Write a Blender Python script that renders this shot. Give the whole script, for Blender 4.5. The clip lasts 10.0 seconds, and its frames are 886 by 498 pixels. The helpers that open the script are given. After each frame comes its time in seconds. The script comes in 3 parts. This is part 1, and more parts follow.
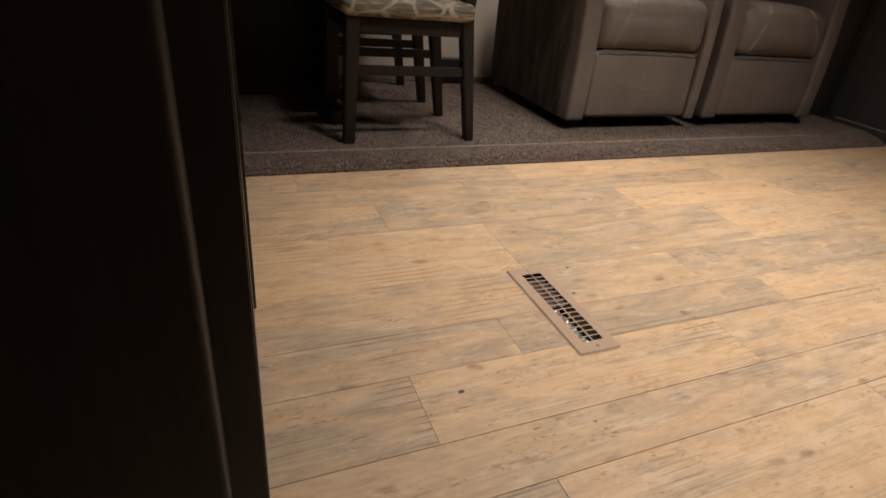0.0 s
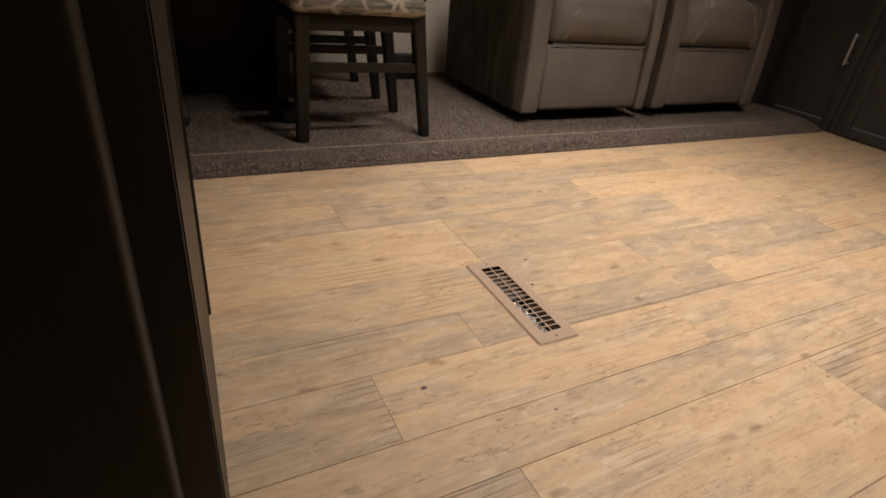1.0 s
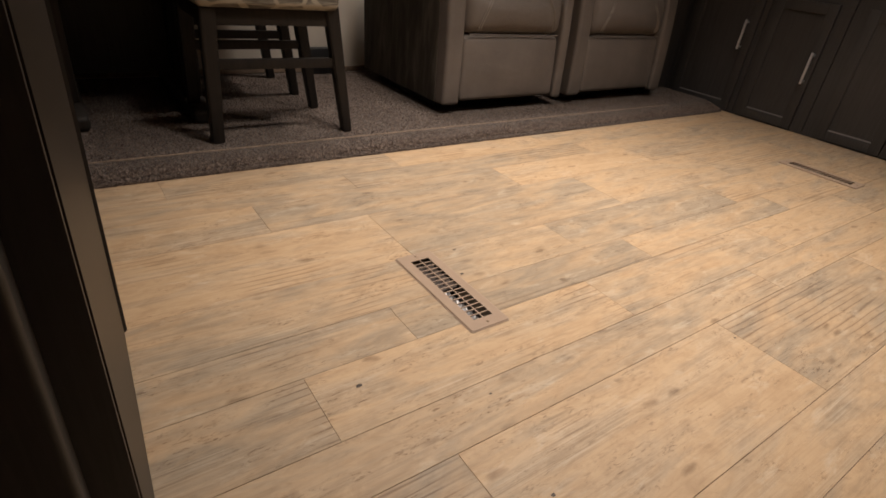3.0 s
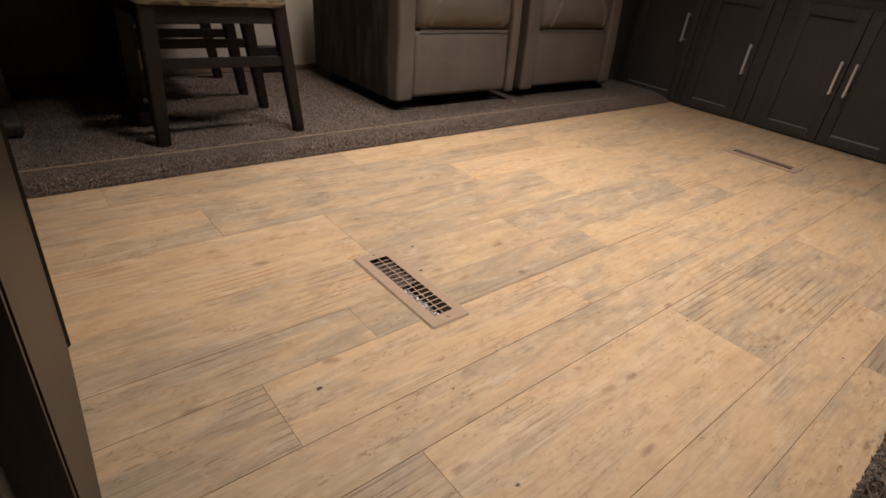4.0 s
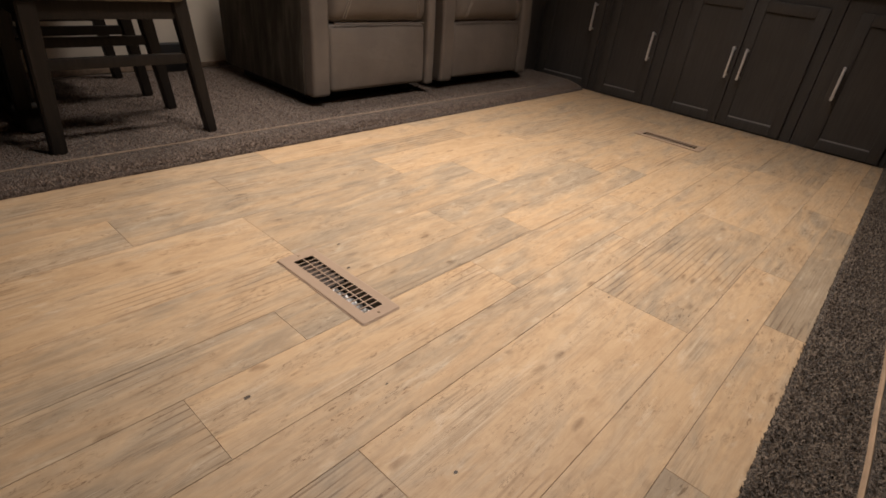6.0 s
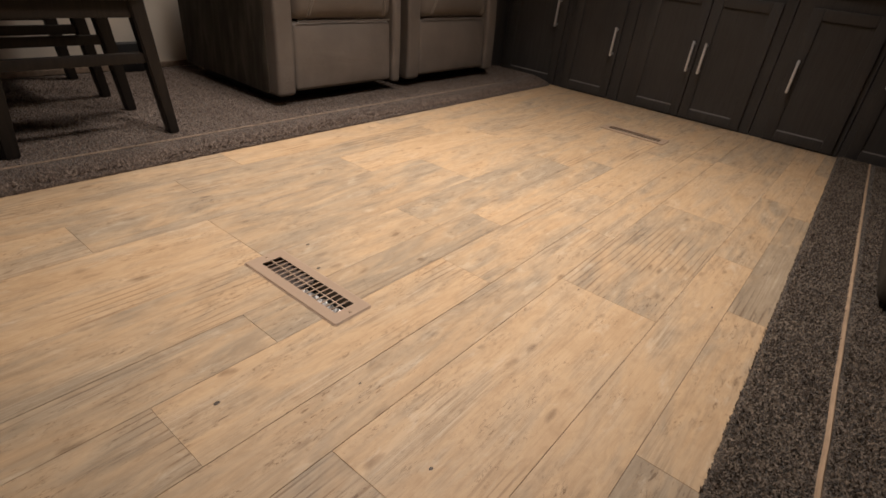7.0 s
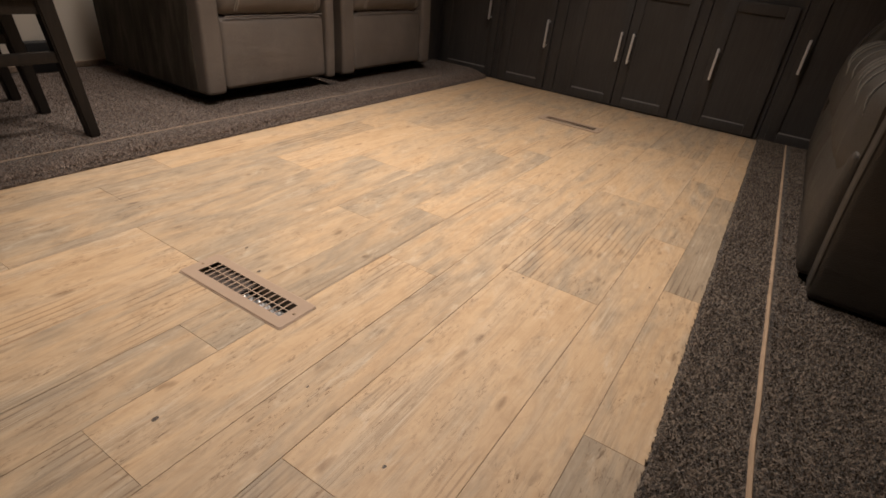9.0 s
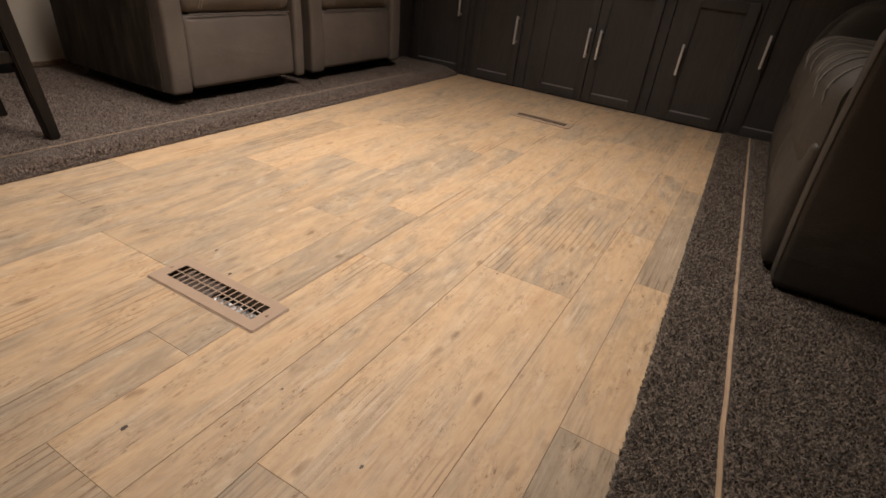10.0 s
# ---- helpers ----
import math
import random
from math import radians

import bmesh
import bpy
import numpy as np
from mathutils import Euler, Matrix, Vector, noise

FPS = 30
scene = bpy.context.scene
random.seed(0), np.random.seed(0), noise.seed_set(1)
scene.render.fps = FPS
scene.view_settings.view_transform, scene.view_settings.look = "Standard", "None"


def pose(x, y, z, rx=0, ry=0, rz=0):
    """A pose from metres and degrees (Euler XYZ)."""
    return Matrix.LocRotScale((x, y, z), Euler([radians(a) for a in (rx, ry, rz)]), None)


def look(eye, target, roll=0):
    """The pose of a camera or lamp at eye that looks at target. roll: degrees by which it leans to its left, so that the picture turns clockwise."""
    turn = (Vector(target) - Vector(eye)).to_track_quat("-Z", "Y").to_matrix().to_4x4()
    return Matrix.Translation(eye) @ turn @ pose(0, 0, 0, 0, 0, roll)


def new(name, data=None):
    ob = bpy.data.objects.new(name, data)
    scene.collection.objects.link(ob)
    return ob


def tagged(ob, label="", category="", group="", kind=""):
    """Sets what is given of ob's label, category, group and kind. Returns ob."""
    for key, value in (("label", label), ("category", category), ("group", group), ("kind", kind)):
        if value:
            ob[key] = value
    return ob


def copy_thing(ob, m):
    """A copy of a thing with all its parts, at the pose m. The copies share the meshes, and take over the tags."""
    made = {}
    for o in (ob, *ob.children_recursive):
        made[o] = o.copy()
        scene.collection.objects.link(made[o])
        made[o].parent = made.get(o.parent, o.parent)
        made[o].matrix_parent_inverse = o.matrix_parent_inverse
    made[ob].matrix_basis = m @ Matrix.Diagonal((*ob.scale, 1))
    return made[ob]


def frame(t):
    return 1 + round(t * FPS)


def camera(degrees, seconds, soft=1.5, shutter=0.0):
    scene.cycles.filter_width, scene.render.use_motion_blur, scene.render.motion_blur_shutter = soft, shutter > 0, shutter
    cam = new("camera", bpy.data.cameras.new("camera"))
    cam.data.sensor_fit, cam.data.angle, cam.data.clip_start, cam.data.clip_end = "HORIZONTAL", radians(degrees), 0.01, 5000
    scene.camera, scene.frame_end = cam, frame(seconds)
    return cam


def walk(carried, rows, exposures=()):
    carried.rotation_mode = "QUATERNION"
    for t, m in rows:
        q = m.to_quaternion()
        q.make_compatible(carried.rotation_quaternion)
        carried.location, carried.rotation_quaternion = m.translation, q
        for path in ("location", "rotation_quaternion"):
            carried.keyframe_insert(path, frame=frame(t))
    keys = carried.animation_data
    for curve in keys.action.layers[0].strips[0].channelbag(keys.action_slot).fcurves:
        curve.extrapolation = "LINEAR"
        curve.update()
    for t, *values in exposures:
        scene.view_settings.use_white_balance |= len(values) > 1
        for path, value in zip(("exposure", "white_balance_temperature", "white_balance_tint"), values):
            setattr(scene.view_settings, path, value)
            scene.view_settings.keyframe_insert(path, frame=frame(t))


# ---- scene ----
cam = camera(79.5, 10.0, soft=1.7)
PATH = [
    (0, (-0.593, -0.592, 0.64), (0.149, 0.981, -0.348), 6.9),
    (0.5, (-0.588, -0.592, 0.638), (0.215, 0.952, -0.347), 7.0),
    (1, (-0.583, -0.596, 0.643), (0.281, 0.913, -0.345), 6.9),
    (1.5, (-0.581, -0.598, 0.646), (0.332, 0.881, -0.343), 6.9),
    (2, (-0.578, -0.599, 0.644), (0.386, 0.85, -0.342), 7.0),
    (2.5, (-0.575, -0.602, 0.647), (0.438, 0.812, -0.339), 7.0),
    (4, (-0.561, -0.609, 0.645), (0.616, 0.677, -0.336), 6.9),
    (4.5, (-0.558, -0.611, 0.642), (0.666, 0.633, -0.335), 6.9),
    (5, (-0.556, -0.612, 0.644), (0.713, 0.585, -0.333), 7.0),
    (5.5, (-0.551, -0.615, 0.643), (0.761, 0.536, -0.332), 7.0),
    (7, (-0.544, -0.623, 0.642), (0.87, 0.407, -0.329), 7.0),
    (7.5, (-0.541, -0.624, 0.641), (0.901, 0.367, -0.328), 7.0),
    (8, (-0.539, -0.624, 0.641), (0.931, 0.325, -0.328), 7.1),
    (8.5, (-0.537, -0.628, 0.64), (0.959, 0.281, -0.326), 7.1),
    (9, (-0.536, -0.628, 0.64), (0.985, 0.239, -0.326), 7.1),
    (9.5, (-0.535, -0.631, 0.64), (1.008, 0.199, -0.324), 7.1),
    (10, (-0.533, -0.632, 0.64), (1.032, 0.156, -0.324), 7.2),
]
walk(cam, [(t, look(eye, target, roll)) for t, eye, target, roll in PATH])

# ---- light ----
world = bpy.data.worlds.new("world")
scene.world = world
world.use_nodes = True
world.node_tree.nodes["Background"].inputs[0].default_value = (0.9, 0.8, 0.7, 1)
world.node_tree.nodes["Background"].inputs[1].default_value = 0.02
CEILING = 2.06


def ceiling_spot(x, y, watts, angle, blend=1.0, size=0.14):
    lamp = bpy.data.lights.new("unseen_downlight_lamp", "SPOT")
    lamp.energy, lamp.color = watts, (1.0, 0.90, 0.82)
    lamp.spot_size, lamp.spot_blend, lamp.shadow_soft_size = radians(angle), blend, size
    ob = new("unseen_downlight_lamp", lamp)
    ob.location = (x, y, CEILING - 0.035)
    return ob


# all unseen; the third is added to brighten carpet and wall behind the chairs
SPOTS = [(0.31, 0.23, 57, 90), (1.28, 0.10, 50, 110), (0.80, 1.56, 29, 100)]
for sx, sy, sw, sa in SPOTS:
    ceiling_spot(sx, sy, sw, sa)
scene.view_settings.exposure = 1.47


# ---- materials ----
def mat(name, rough=0.5, metal=0.0):
    m = bpy.data.materials.new(name)
    m.use_nodes = True
    b = m.node_tree.nodes["Principled BSDF"]
    b.inputs["Roughness"].default_value, b.inputs["Metallic"].default_value = rough, metal
    return m, m.node_tree, b


def nd(nt, kind, **inputs):
    n = nt.nodes.new(kind)
    for k, v in inputs.items():
        n.inputs[k.replace("_", " ")].default_value = v
    return n


def ramp(nt, src, stops):
    r = nt.nodes.new("ShaderNodeValToRGB")
    while len(r.color_ramp.elements) < len(stops):
        r.color_ramp.elements.new(0.5)
    for e, (p, c) in zip(r.color_ramp.elements, stops):
        e.position, e.color = p, (*c, 1)
    nt.links.new(src, r.inputs[0])
    return r.outputs[0]


def coords(nt, scale, random_shift=False):
    tc = nt.nodes.new("ShaderNodeTexCoord")
    mp = nt.nodes.new("ShaderNodeMapping")
    mp.inputs["Scale"].default_value = scale
    nt.links.new(tc.outputs["Object"], mp.inputs[0])
    if random_shift:
        oi = nt.nodes.new("ShaderNodeObjectInfo")
        mul = nt.nodes.new("ShaderNodeVectorMath")
        mul.operation = "SCALE"
        mul.inputs[0].default_value = (13.0, 7.0, 31.0)
        nt.links.new(oi.outputs["Random"], mul.inputs["Scale"])
        nt.links.new(mul.outputs[0], mp.inputs["Location"])
    return mp.outputs[0]


def mix(nt, fac, a, b, mode="MIX"):
    m = nt.nodes.new("ShaderNodeMix")
    m.data_type, m.blend_type = "RGBA", mode
    for sock, v in ((m.inputs[0], fac), (m.inputs[6], a), (m.inputs[7], b)):
        if isinstance(v, bpy.types.NodeSocket):
            nt.links.new(v, sock)
        else:
            sock.default_value = v if isinstance(v, float) else (*v, 1)
    return m.outputs[2]


def bump(nt, b, height, strength, distance):
    n = nd(nt, "ShaderNodeBump", Strength=strength, Distance=distance)
    nt.links.new(height, n.inputs["Height"])
    nt.links.new(n.outputs[0], b.inputs["Normal"])


def noise_fac(nt, vec, scale, detail=4.0, rough=0.55, distortion=0.0):
    n = nd(nt, "ShaderNodeTexNoise", Scale=scale, Detail=detail, Roughness=rough, Distortion=distortion)
    nt.links.new(vec, n.inputs["Vector"])
    return n.outputs[0]


def plank_material():
    """Weathered printed vinyl: warm tan boards under grey washes, with torn grain, fine lines, blotches and heartwood arches."""
    m, nt, b = mat("weathered_plank_vinyl", 0.42)
    oi = nt.nodes.new("ShaderNodeObjectInfo")
    sep = nt.nodes.new("ShaderNodeSeparateColor")
    nt.links.new(oi.outputs["Color"], sep.inputs[0])

    def plus(a, c, k=1.0):
        n = nt.nodes.new("ShaderNodeMath")
        n.operation = "MULTIPLY_ADD"
        nt.links.new(c, n.inputs[0])
        n.inputs[1].default_value = k
        nt.links.new(a, n.inputs[2])
        return n.outputs[0]

    def field(sx, sy, scale=1.0, detail=5.0, rough=0.6, distortion=0.0):
        return noise_fac(nt, coords(nt, (sx, sy, 1), True), scale, detail, rough, distortion)

    def mask(src, lo, hi, top=1.0):
        return ramp(nt, src, [(lo, (0, 0, 0)), (hi, (top, top, top))])

    def stain(col, where, tint):
        return mix(nt, where, col, mix(nt, 1.0, col, tint, "MULTIPLY"))

    def both(a, c):
        return mix(nt, 1.0, a, c, "MULTIPLY")

    tan = ramp(nt, field(2.2, 9, 1.5, 6, 0.62, 0.6), [(0.32, (0.500, 0.338, 0.198)), (0.5, (0.552, 0.382, 0.229)), (0.68, (0.600, 0.432, 0.276))])
    grey = ramp(nt, field(4.0, 18, 1.5, 6, 0.66, 0.6), [(0.3, (0.272, 0.210, 0.148)), (0.7, (0.415, 0.325, 0.229))])
    # grey washes along the grain, stronger on the greyer boards
    wash = plus(plus(field(2.4, 10.0, 1.5, 8, 0.66, 0.8), field(2.2, 15, 1.6, 6, 0.64, 0.7), 0.5), sep.outputs[0], 1.9)
    half = nt.nodes.new("ShaderNodeMath")
    half.operation = "MULTIPLY"
    half.inputs[1].default_value = 0.5
    nt.links.new(wash, half.inputs[0])
    col = mix(nt, ramp(nt, half.outputs[0], [(0.425, (0, 0, 0)), (0.505, (0.40, 0.40, 0.40)), (0.595, (0.96, 0.96, 0.96))]), tan, grey)
    # mottling and long grain
    col = stain(col, mask(field(11, 26, 1.5, 7, 0.72, 1.0), 0.46, 0.68, 0.5), (0.70, 0.65, 0.60))
    grain = field(5, 150, 1.6, 6, 0.68, 0.25)
    col = stain(col, mask(grain, 0.50, 0.68, 0.38), (0.70, 0.64, 0.59))
    # sets of fine dark lines with pale ridges between them
    lines = field(3.2, 420, 1.2, 4, 0.6, 0.25)
    sets = mask(field(2.4, 11, 1.5, 4, 0.6, 0.8), 0.48, 0.64)
    col = stain(col, both(mask(lines, 0.52, 0.62, 0.50), sets), (0.50, 0.44, 0.39))
    ridge = ramp(nt, lines, [(0.34, (0.32, 0.32, 0.32)), (0.44, (0, 0, 0))])
    col = mix(nt, both(ridge, sets), col, (0.66, 0.56, 0.45))
    # torn fibres in clusters
    torn = field(34, 120, 1.3, 5, 0.66, 1.2)
    spots = mask(field(4.0, 12, 1.4, 4, 0.6, 0.8), 0.47, 0.62)
    col = stain(col, both(mask(torn, 0.555, 0.63, 0.9), spots), (0.48, 0.42, 0.37))
    # heartwood arches on a few stretches
    ring = nd(nt, "ShaderNodeTexWave", Scale=2.2, Distortion=7.0, Detail=3.0)
    ring.inputs["Detail Scale"].default_value = 0.9
    ring.bands_direction = "Y"
    nt.links.new(coords(nt, (0.9, 9, 1), True), ring.inputs["Vector"])
    arch = both(ramp(nt, ring.outputs[0], [(0.0, (1, 1, 1)), (0.17, (0, 0, 0))]), mask(field(1.6, 2.6, 1.7, 2), 0.54, 0.64, 0.8))
    col = stain(col, arch, (0.50, 0.43, 0.38))
    # dark smudged blotches, a hand's width or more apart
    cell = nd(nt, "ShaderNodeTexVoronoi", Scale=1.0)
    warp = nt.nodes.new("ShaderNodeVectorMath")
    warp.operation = "MULTIPLY_ADD"
    nz = nd(nt, "ShaderNodeTexNoise", Scale=1.2, Detail=4.0)
    v_cell = coords(nt, (15, 42, 1), True)
    nt.links.new(v_cell, nz.inputs["Vector"])
    nt.links.new(nz.outputs["Color"], warp.inputs[0])
    warp.inputs[1].default_value = (0.9, 0.9, 0.0)
    nt.links.new(v_cell, warp.inputs[2])
    nt.links.new(warp.outputs[0], cell.inputs["Vector"])
    pick = nt.nodes.new("ShaderNodeSeparateColor")
    nt.links.new(cell.outputs["Color"], pick.inputs[0])
    blotch = both(ramp(nt, cell.outputs["Distance"], [(0.10, (1, 1, 1)), (0.34, (0, 0, 0))]), mask(pick.outputs[0], 0.80, 0.92, 0.75))
    col = stain(col, blotch, (0.47, 0.42, 0.38))
    # pale rubbed streaks
    col = mix(nt, mask(field(5, 14, 2.0, 6, 0.7, 0.6), 0.58, 0.74, 0.5), col, (0.64, 0.535, 0.41))
    nt.links.new(col, b.inputs["Base Color"])
    nt.links.new(ramp(nt, grain, [(0.3, (0.46, 0.46, 0.46)), (0.7, (0.60, 0.60, 0.60))]), b.inputs["Roughness"])
    b.inputs["Specular IOR Level"].default_value = 0.35
    bump(nt, b, lines, 0.35, 0.0006)
    return m


def carpet_material(name, dark, mid, light):
    m, nt, b = mat(name, 0.95)
    v = coords(nt, (1, 1, 1))
    tuft = noise_fac(nt, v, 300.0, 3, 0.7)
    clump = noise_fac(nt, v, 120.0, 3, 0.6)
    patch = noise_fac(nt, v, 7.0, 4, 0.6)
    add = nd(nt, "ShaderNodeMath")
    add.operation = "MULTIPLY_ADD"
    add.inputs[1].default_value = 0.5
    nt.links.new(clump, add.inputs[0])
    half = nd(nt, "ShaderNodeMath")
    half.operation = "MULTIPLY"
    half.inputs[1].default_value = 0.5
    nt.links.new(tuft, half.inputs[0])
    nt.links.new(half.outputs[0], add.inputs[2])
    col = ramp(nt, add.outputs[0], [(0.42, dark), (0.5, mid), (0.58, light)])
    col = mix(nt, 0.6, col, ramp(nt, patch, [(0.3, (0.74, 0.72, 0.70)), (0.7, (1, 1, 1))]), "MULTIPLY")
    nt.links.new(col, b.inputs["Base Color"])
    b.inputs["Sheen Weight"].default_value = 0.15
    b.inputs["Specular IOR Level"].default_value = 0.1
    bump(nt, b, add.outputs[0], 1.0, 0.012)
    return m


def wood_material(name, dark, light, rough=0.4, spread=(2, 2, 1), scale=12.0, gloss=0.3):
    m, nt, b = mat(name, rough)
    grain = noise_fac(nt, coords(nt, (spread[0] * 6, spread[1] * 6, spread[2] * 0.6)), scale, 6, 0.62, 0.5)
    broad = noise_fac(nt, coords(nt, (1, 1, 1)), 3.0, 3)
    col = ramp(nt, grain, [(0.3, dark), (0.7, light)])
    col = mix(nt, 0.5, col, ramp(nt, broad, [(0.3, (0.6, 0.6, 0.6)), (0.7, (1, 1, 1))]), "MULTIPLY")
    nt.links.new(col, b.inputs["Base Color"])
    b.inputs["Specular IOR Level"].default_value = gloss
    bump(nt, b, grain, 0.15, 0.0008)
    return m


def leather_material(name, base, rough=0.48):
    m, nt, b = mat(name, rough)
    v = coords(nt, (1, 1, 1))
    vor = nd(nt, "ShaderNodeTexVoronoi", Scale=330.0)
    nt.links.new(v, vor.inputs["Vector"])
    cloud = noise_fac(nt, v, 5.0, 4)
    lo, hi = [c * 0.78 for c in base], [min(1, c * 1.12) for c in base]
    nt.links.new(ramp(nt, cloud, [(0.3, lo), (0.7, hi)]), b.inputs["Base Color"])
    nt.links.new(ramp(nt, noise_fac(nt, v, 9.0, 3), [(0.3, (rough - 0.06,) * 3), (0.7, (rough + 0.1,) * 3)]), b.inputs["Roughness"])
    fold = noise_fac(nt, coords(nt, (1, 1, 2.2)), 8.0, 3, 0.5, 0.6)
    add = nd(nt, "ShaderNodeMath")
    add.operation = "MULTIPLY_ADD"
    add.inputs[1].default_value = 6.0
    nt.links.new(fold, add.inputs[0])
    nt.links.new(vor.outputs[0], add.inputs[2])
    bump(nt, b, add.outputs[0], 0.5, 0.0016)
    return m


def shaded_side_material():
    """Brushed side cloth with upright streaks of nap; its dark colour holds the side's shade."""
    m, nt, b = mat("shaded_brushed_cloth", 0.9)
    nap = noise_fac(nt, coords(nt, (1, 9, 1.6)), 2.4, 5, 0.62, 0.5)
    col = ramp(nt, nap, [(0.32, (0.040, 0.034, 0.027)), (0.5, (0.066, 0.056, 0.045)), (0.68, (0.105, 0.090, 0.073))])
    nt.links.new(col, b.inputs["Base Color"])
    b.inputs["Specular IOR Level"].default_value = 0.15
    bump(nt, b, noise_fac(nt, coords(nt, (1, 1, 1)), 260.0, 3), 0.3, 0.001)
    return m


def plain(name, color, rough=0.5, metal=0.0, vary=0.15, scale=20.0):
    m, nt, b = mat(name, rough, metal)
    n = noise_fac(nt, coords(nt, (1, 1, 1)), scale, 4)
    nt.links.new(ramp(nt, n, [(0.3, [c * (1 - vary) for c in color]), (0.7, [min(1, c * (1 + vary)) for c in color])]), b.inputs["Base Color"])
    bump(nt, b, n, 0.08, 0.001)
    return m


def seat_fabric_material():
    """Cream and taupe woven print of overlapping stems."""
    m, nt, b = mat("printed_seat_fabric", 0.85)
    v = coords(nt, (1, 1, 1))
    cell = nd(nt, "ShaderNodeTexVoronoi", Scale=11.0)
    cell.feature = "DISTANCE_TO_EDGE"
    warp = nd(nt, "ShaderNodeVectorMath")
    warp.operation = "MULTIPLY_ADD"
    nz = nd(nt, "ShaderNodeTexNoise", Scale=9.0)
    nt.links.new(v, nz.inputs["Vector"])
    nt.links.new(nz.outputs["Color"], warp.inputs[0])
    warp.inputs[1].default_value = (0.07, 0.07, 0.07)
    nt.links.new(coords(nt, (1.0, 1.0, 1.6)), warp.inputs[2])
    nt.links.new(warp.outputs[0], cell.inputs["Vector"])
    streaks = noise_fac(nt, coords(nt, (14, 14, 130)), 1.0, 4, 0.6, 0.6)
    ground = ramp(nt, streaks, [(0.38, (0.085, 0.07, 0.056)), (0.55, (0.19, 0.165, 0.13)), (0.66, (0.30, 0.265, 0.21))])
    stems = ramp(nt, cell.outputs["Distance"], [(0.05, (1, 1, 1)), (0.09, (0, 0, 0))])
    nt.links.new(mix(nt, stems, ground, (0.36, 0.31, 0.235)), b.inputs["Base Color"])
    bump(nt, b, noise_fac(nt, v, 400.0, 2), 0.4, 0.001)
    return m


PLANK = plank_material()
SEAM = plain("dark_seam", (0.20, 0.145, 0.10), 0.85)
CARPET = carpet_material("slide_carpet", (0.058, 0.042, 0.034), (0.115, 0.086, 0.070), (0.195, 0.150, 0.124))
CARPET_DARK = carpet_material("aisle_carpet", (0.020, 0.0145, 0.011), (0.080, 0.061, 0.047), (0.23, 0.18, 0.14))
PIPING = plain("tan_carpet_binding", (0.42, 0.29, 0.19), 0.85)
BINDING = plain("dull_tan_thread", (0.27, 0.195, 0.14), 0.9, 0, 0.3, 60.0)
ESPRESSO = wood_material("espresso_wood", (0.048, 0.0435, 0.0415), (0.067, 0.061, 0.058), 0.5)
CHAIR_WOOD = wood_material("dark_chair_wood", (0.011, 0.0085, 0.007), (0.023, 0.017, 0.0135), 0.55)
TABLE_WOOD = wood_material("dark_table_wood", (0.026, 0.021, 0.018), (0.050, 0.041, 0.035), 0.6)
PANEL_WOOD = wood_material("brown_end_panel", (0.021, 0.016, 0.0125), (0.036, 0.028, 0.022), 0.45)
LEATHER = leather_material("taupe_leather", (0.165, 0.137, 0.117))
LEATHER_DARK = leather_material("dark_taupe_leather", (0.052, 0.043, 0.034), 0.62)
STITCH_DARK = plain("dull_topstitch", (0.19, 0.17, 0.145), 0.5)
THREAD = plain("pale_topstitch", (0.27, 0.235, 0.20), 0.7)
SHADED_SIDE = shaded_side_material()
# paler than the doors: the highlight on the bead's slope, put into its colour
LIT_BEAD = plain("glossy_highlit_bead", (0.13, 0.118, 0.11), 0.3, 0.0, 0.1, 30.0)
BLACK = plain("black_plastic", (0.012, 0.012, 0.013), 0.6)
STEEL = plain("brushed_nickel", (0.70, 0.71, 0.73), 0.42, 0.7, 0.05, 90.0)
REGISTER = plain("tan_painted_metal", (0.36, 0.255, 0.18), 0.45, 0.0, 0.05, 30.0)
DAMPER = plain("brown_damper", (0.085, 0.062, 0.050), 0.5)
DUCT = plain("dark_duct", (0.035, 0.032, 0.03), 0.7)
FOIL = plain("crumpled_foil_duct", (0.50, 0.49, 0.49), 0.34, 0.75, 0.25, 90.0)
SCREW = plain("screw_metal", (0.30, 0.22, 0.15), 0.35, 1.0)
WALL = plain("beige_wall_vinyl", (0.72, 0.65, 0.56), 0.7, 0, 0.06, 6.0)
CEIL = plain("white_ceiling_vinyl", (0.84, 0.82, 0.78), 0.7, 0, 0.03, 6.0)
FABRIC = seat_fabric_material()
PAPER = plain("cream_paper", (0.70, 0.62, 0.52), 0.7, 0, 0.05, 8.0)
KNOT = plain("dark_knot", (0.06, 0.04, 0.028), 0.6)
LAMP_GLASS, _nt, _b = mat("lit_lamp_lens", 0.4)
_b.inputs["Emission Color"].default_value = (1.0, 0.82, 0.6, 1)
_b.inputs["Emission Strength"].default_value = 4.0


# ---- mesh helpers ----
def mesh_of(name, bm, material, smooth=True):
    bmesh.ops.recalc_face_normals(bm, faces=bm.faces)
    me = bpy.data.meshes.new(name)
    bm.to_mesh(me)
    bm.free()
    me.materials.append(material)
    if smooth:
        for p in me.polygons:
            p.use_smooth = True
        me.set_sharp_from_angle(angle=radians(38))
    return me


def part(name, bm, material, parent, label="", smooth=True):
    ob = new(name, mesh_of(name, bm, material, smooth))
    ob.parent = parent
    if label:
        ob["label"] = label
    return ob


def thing(name, label, category, group="", kind="", at=(0, 0, 0), turn=0):
    ob = new(name)
    ob.matrix_basis = pose(*at, 0, 0, turn)
    return tagged(ob, label, category, group, kind)


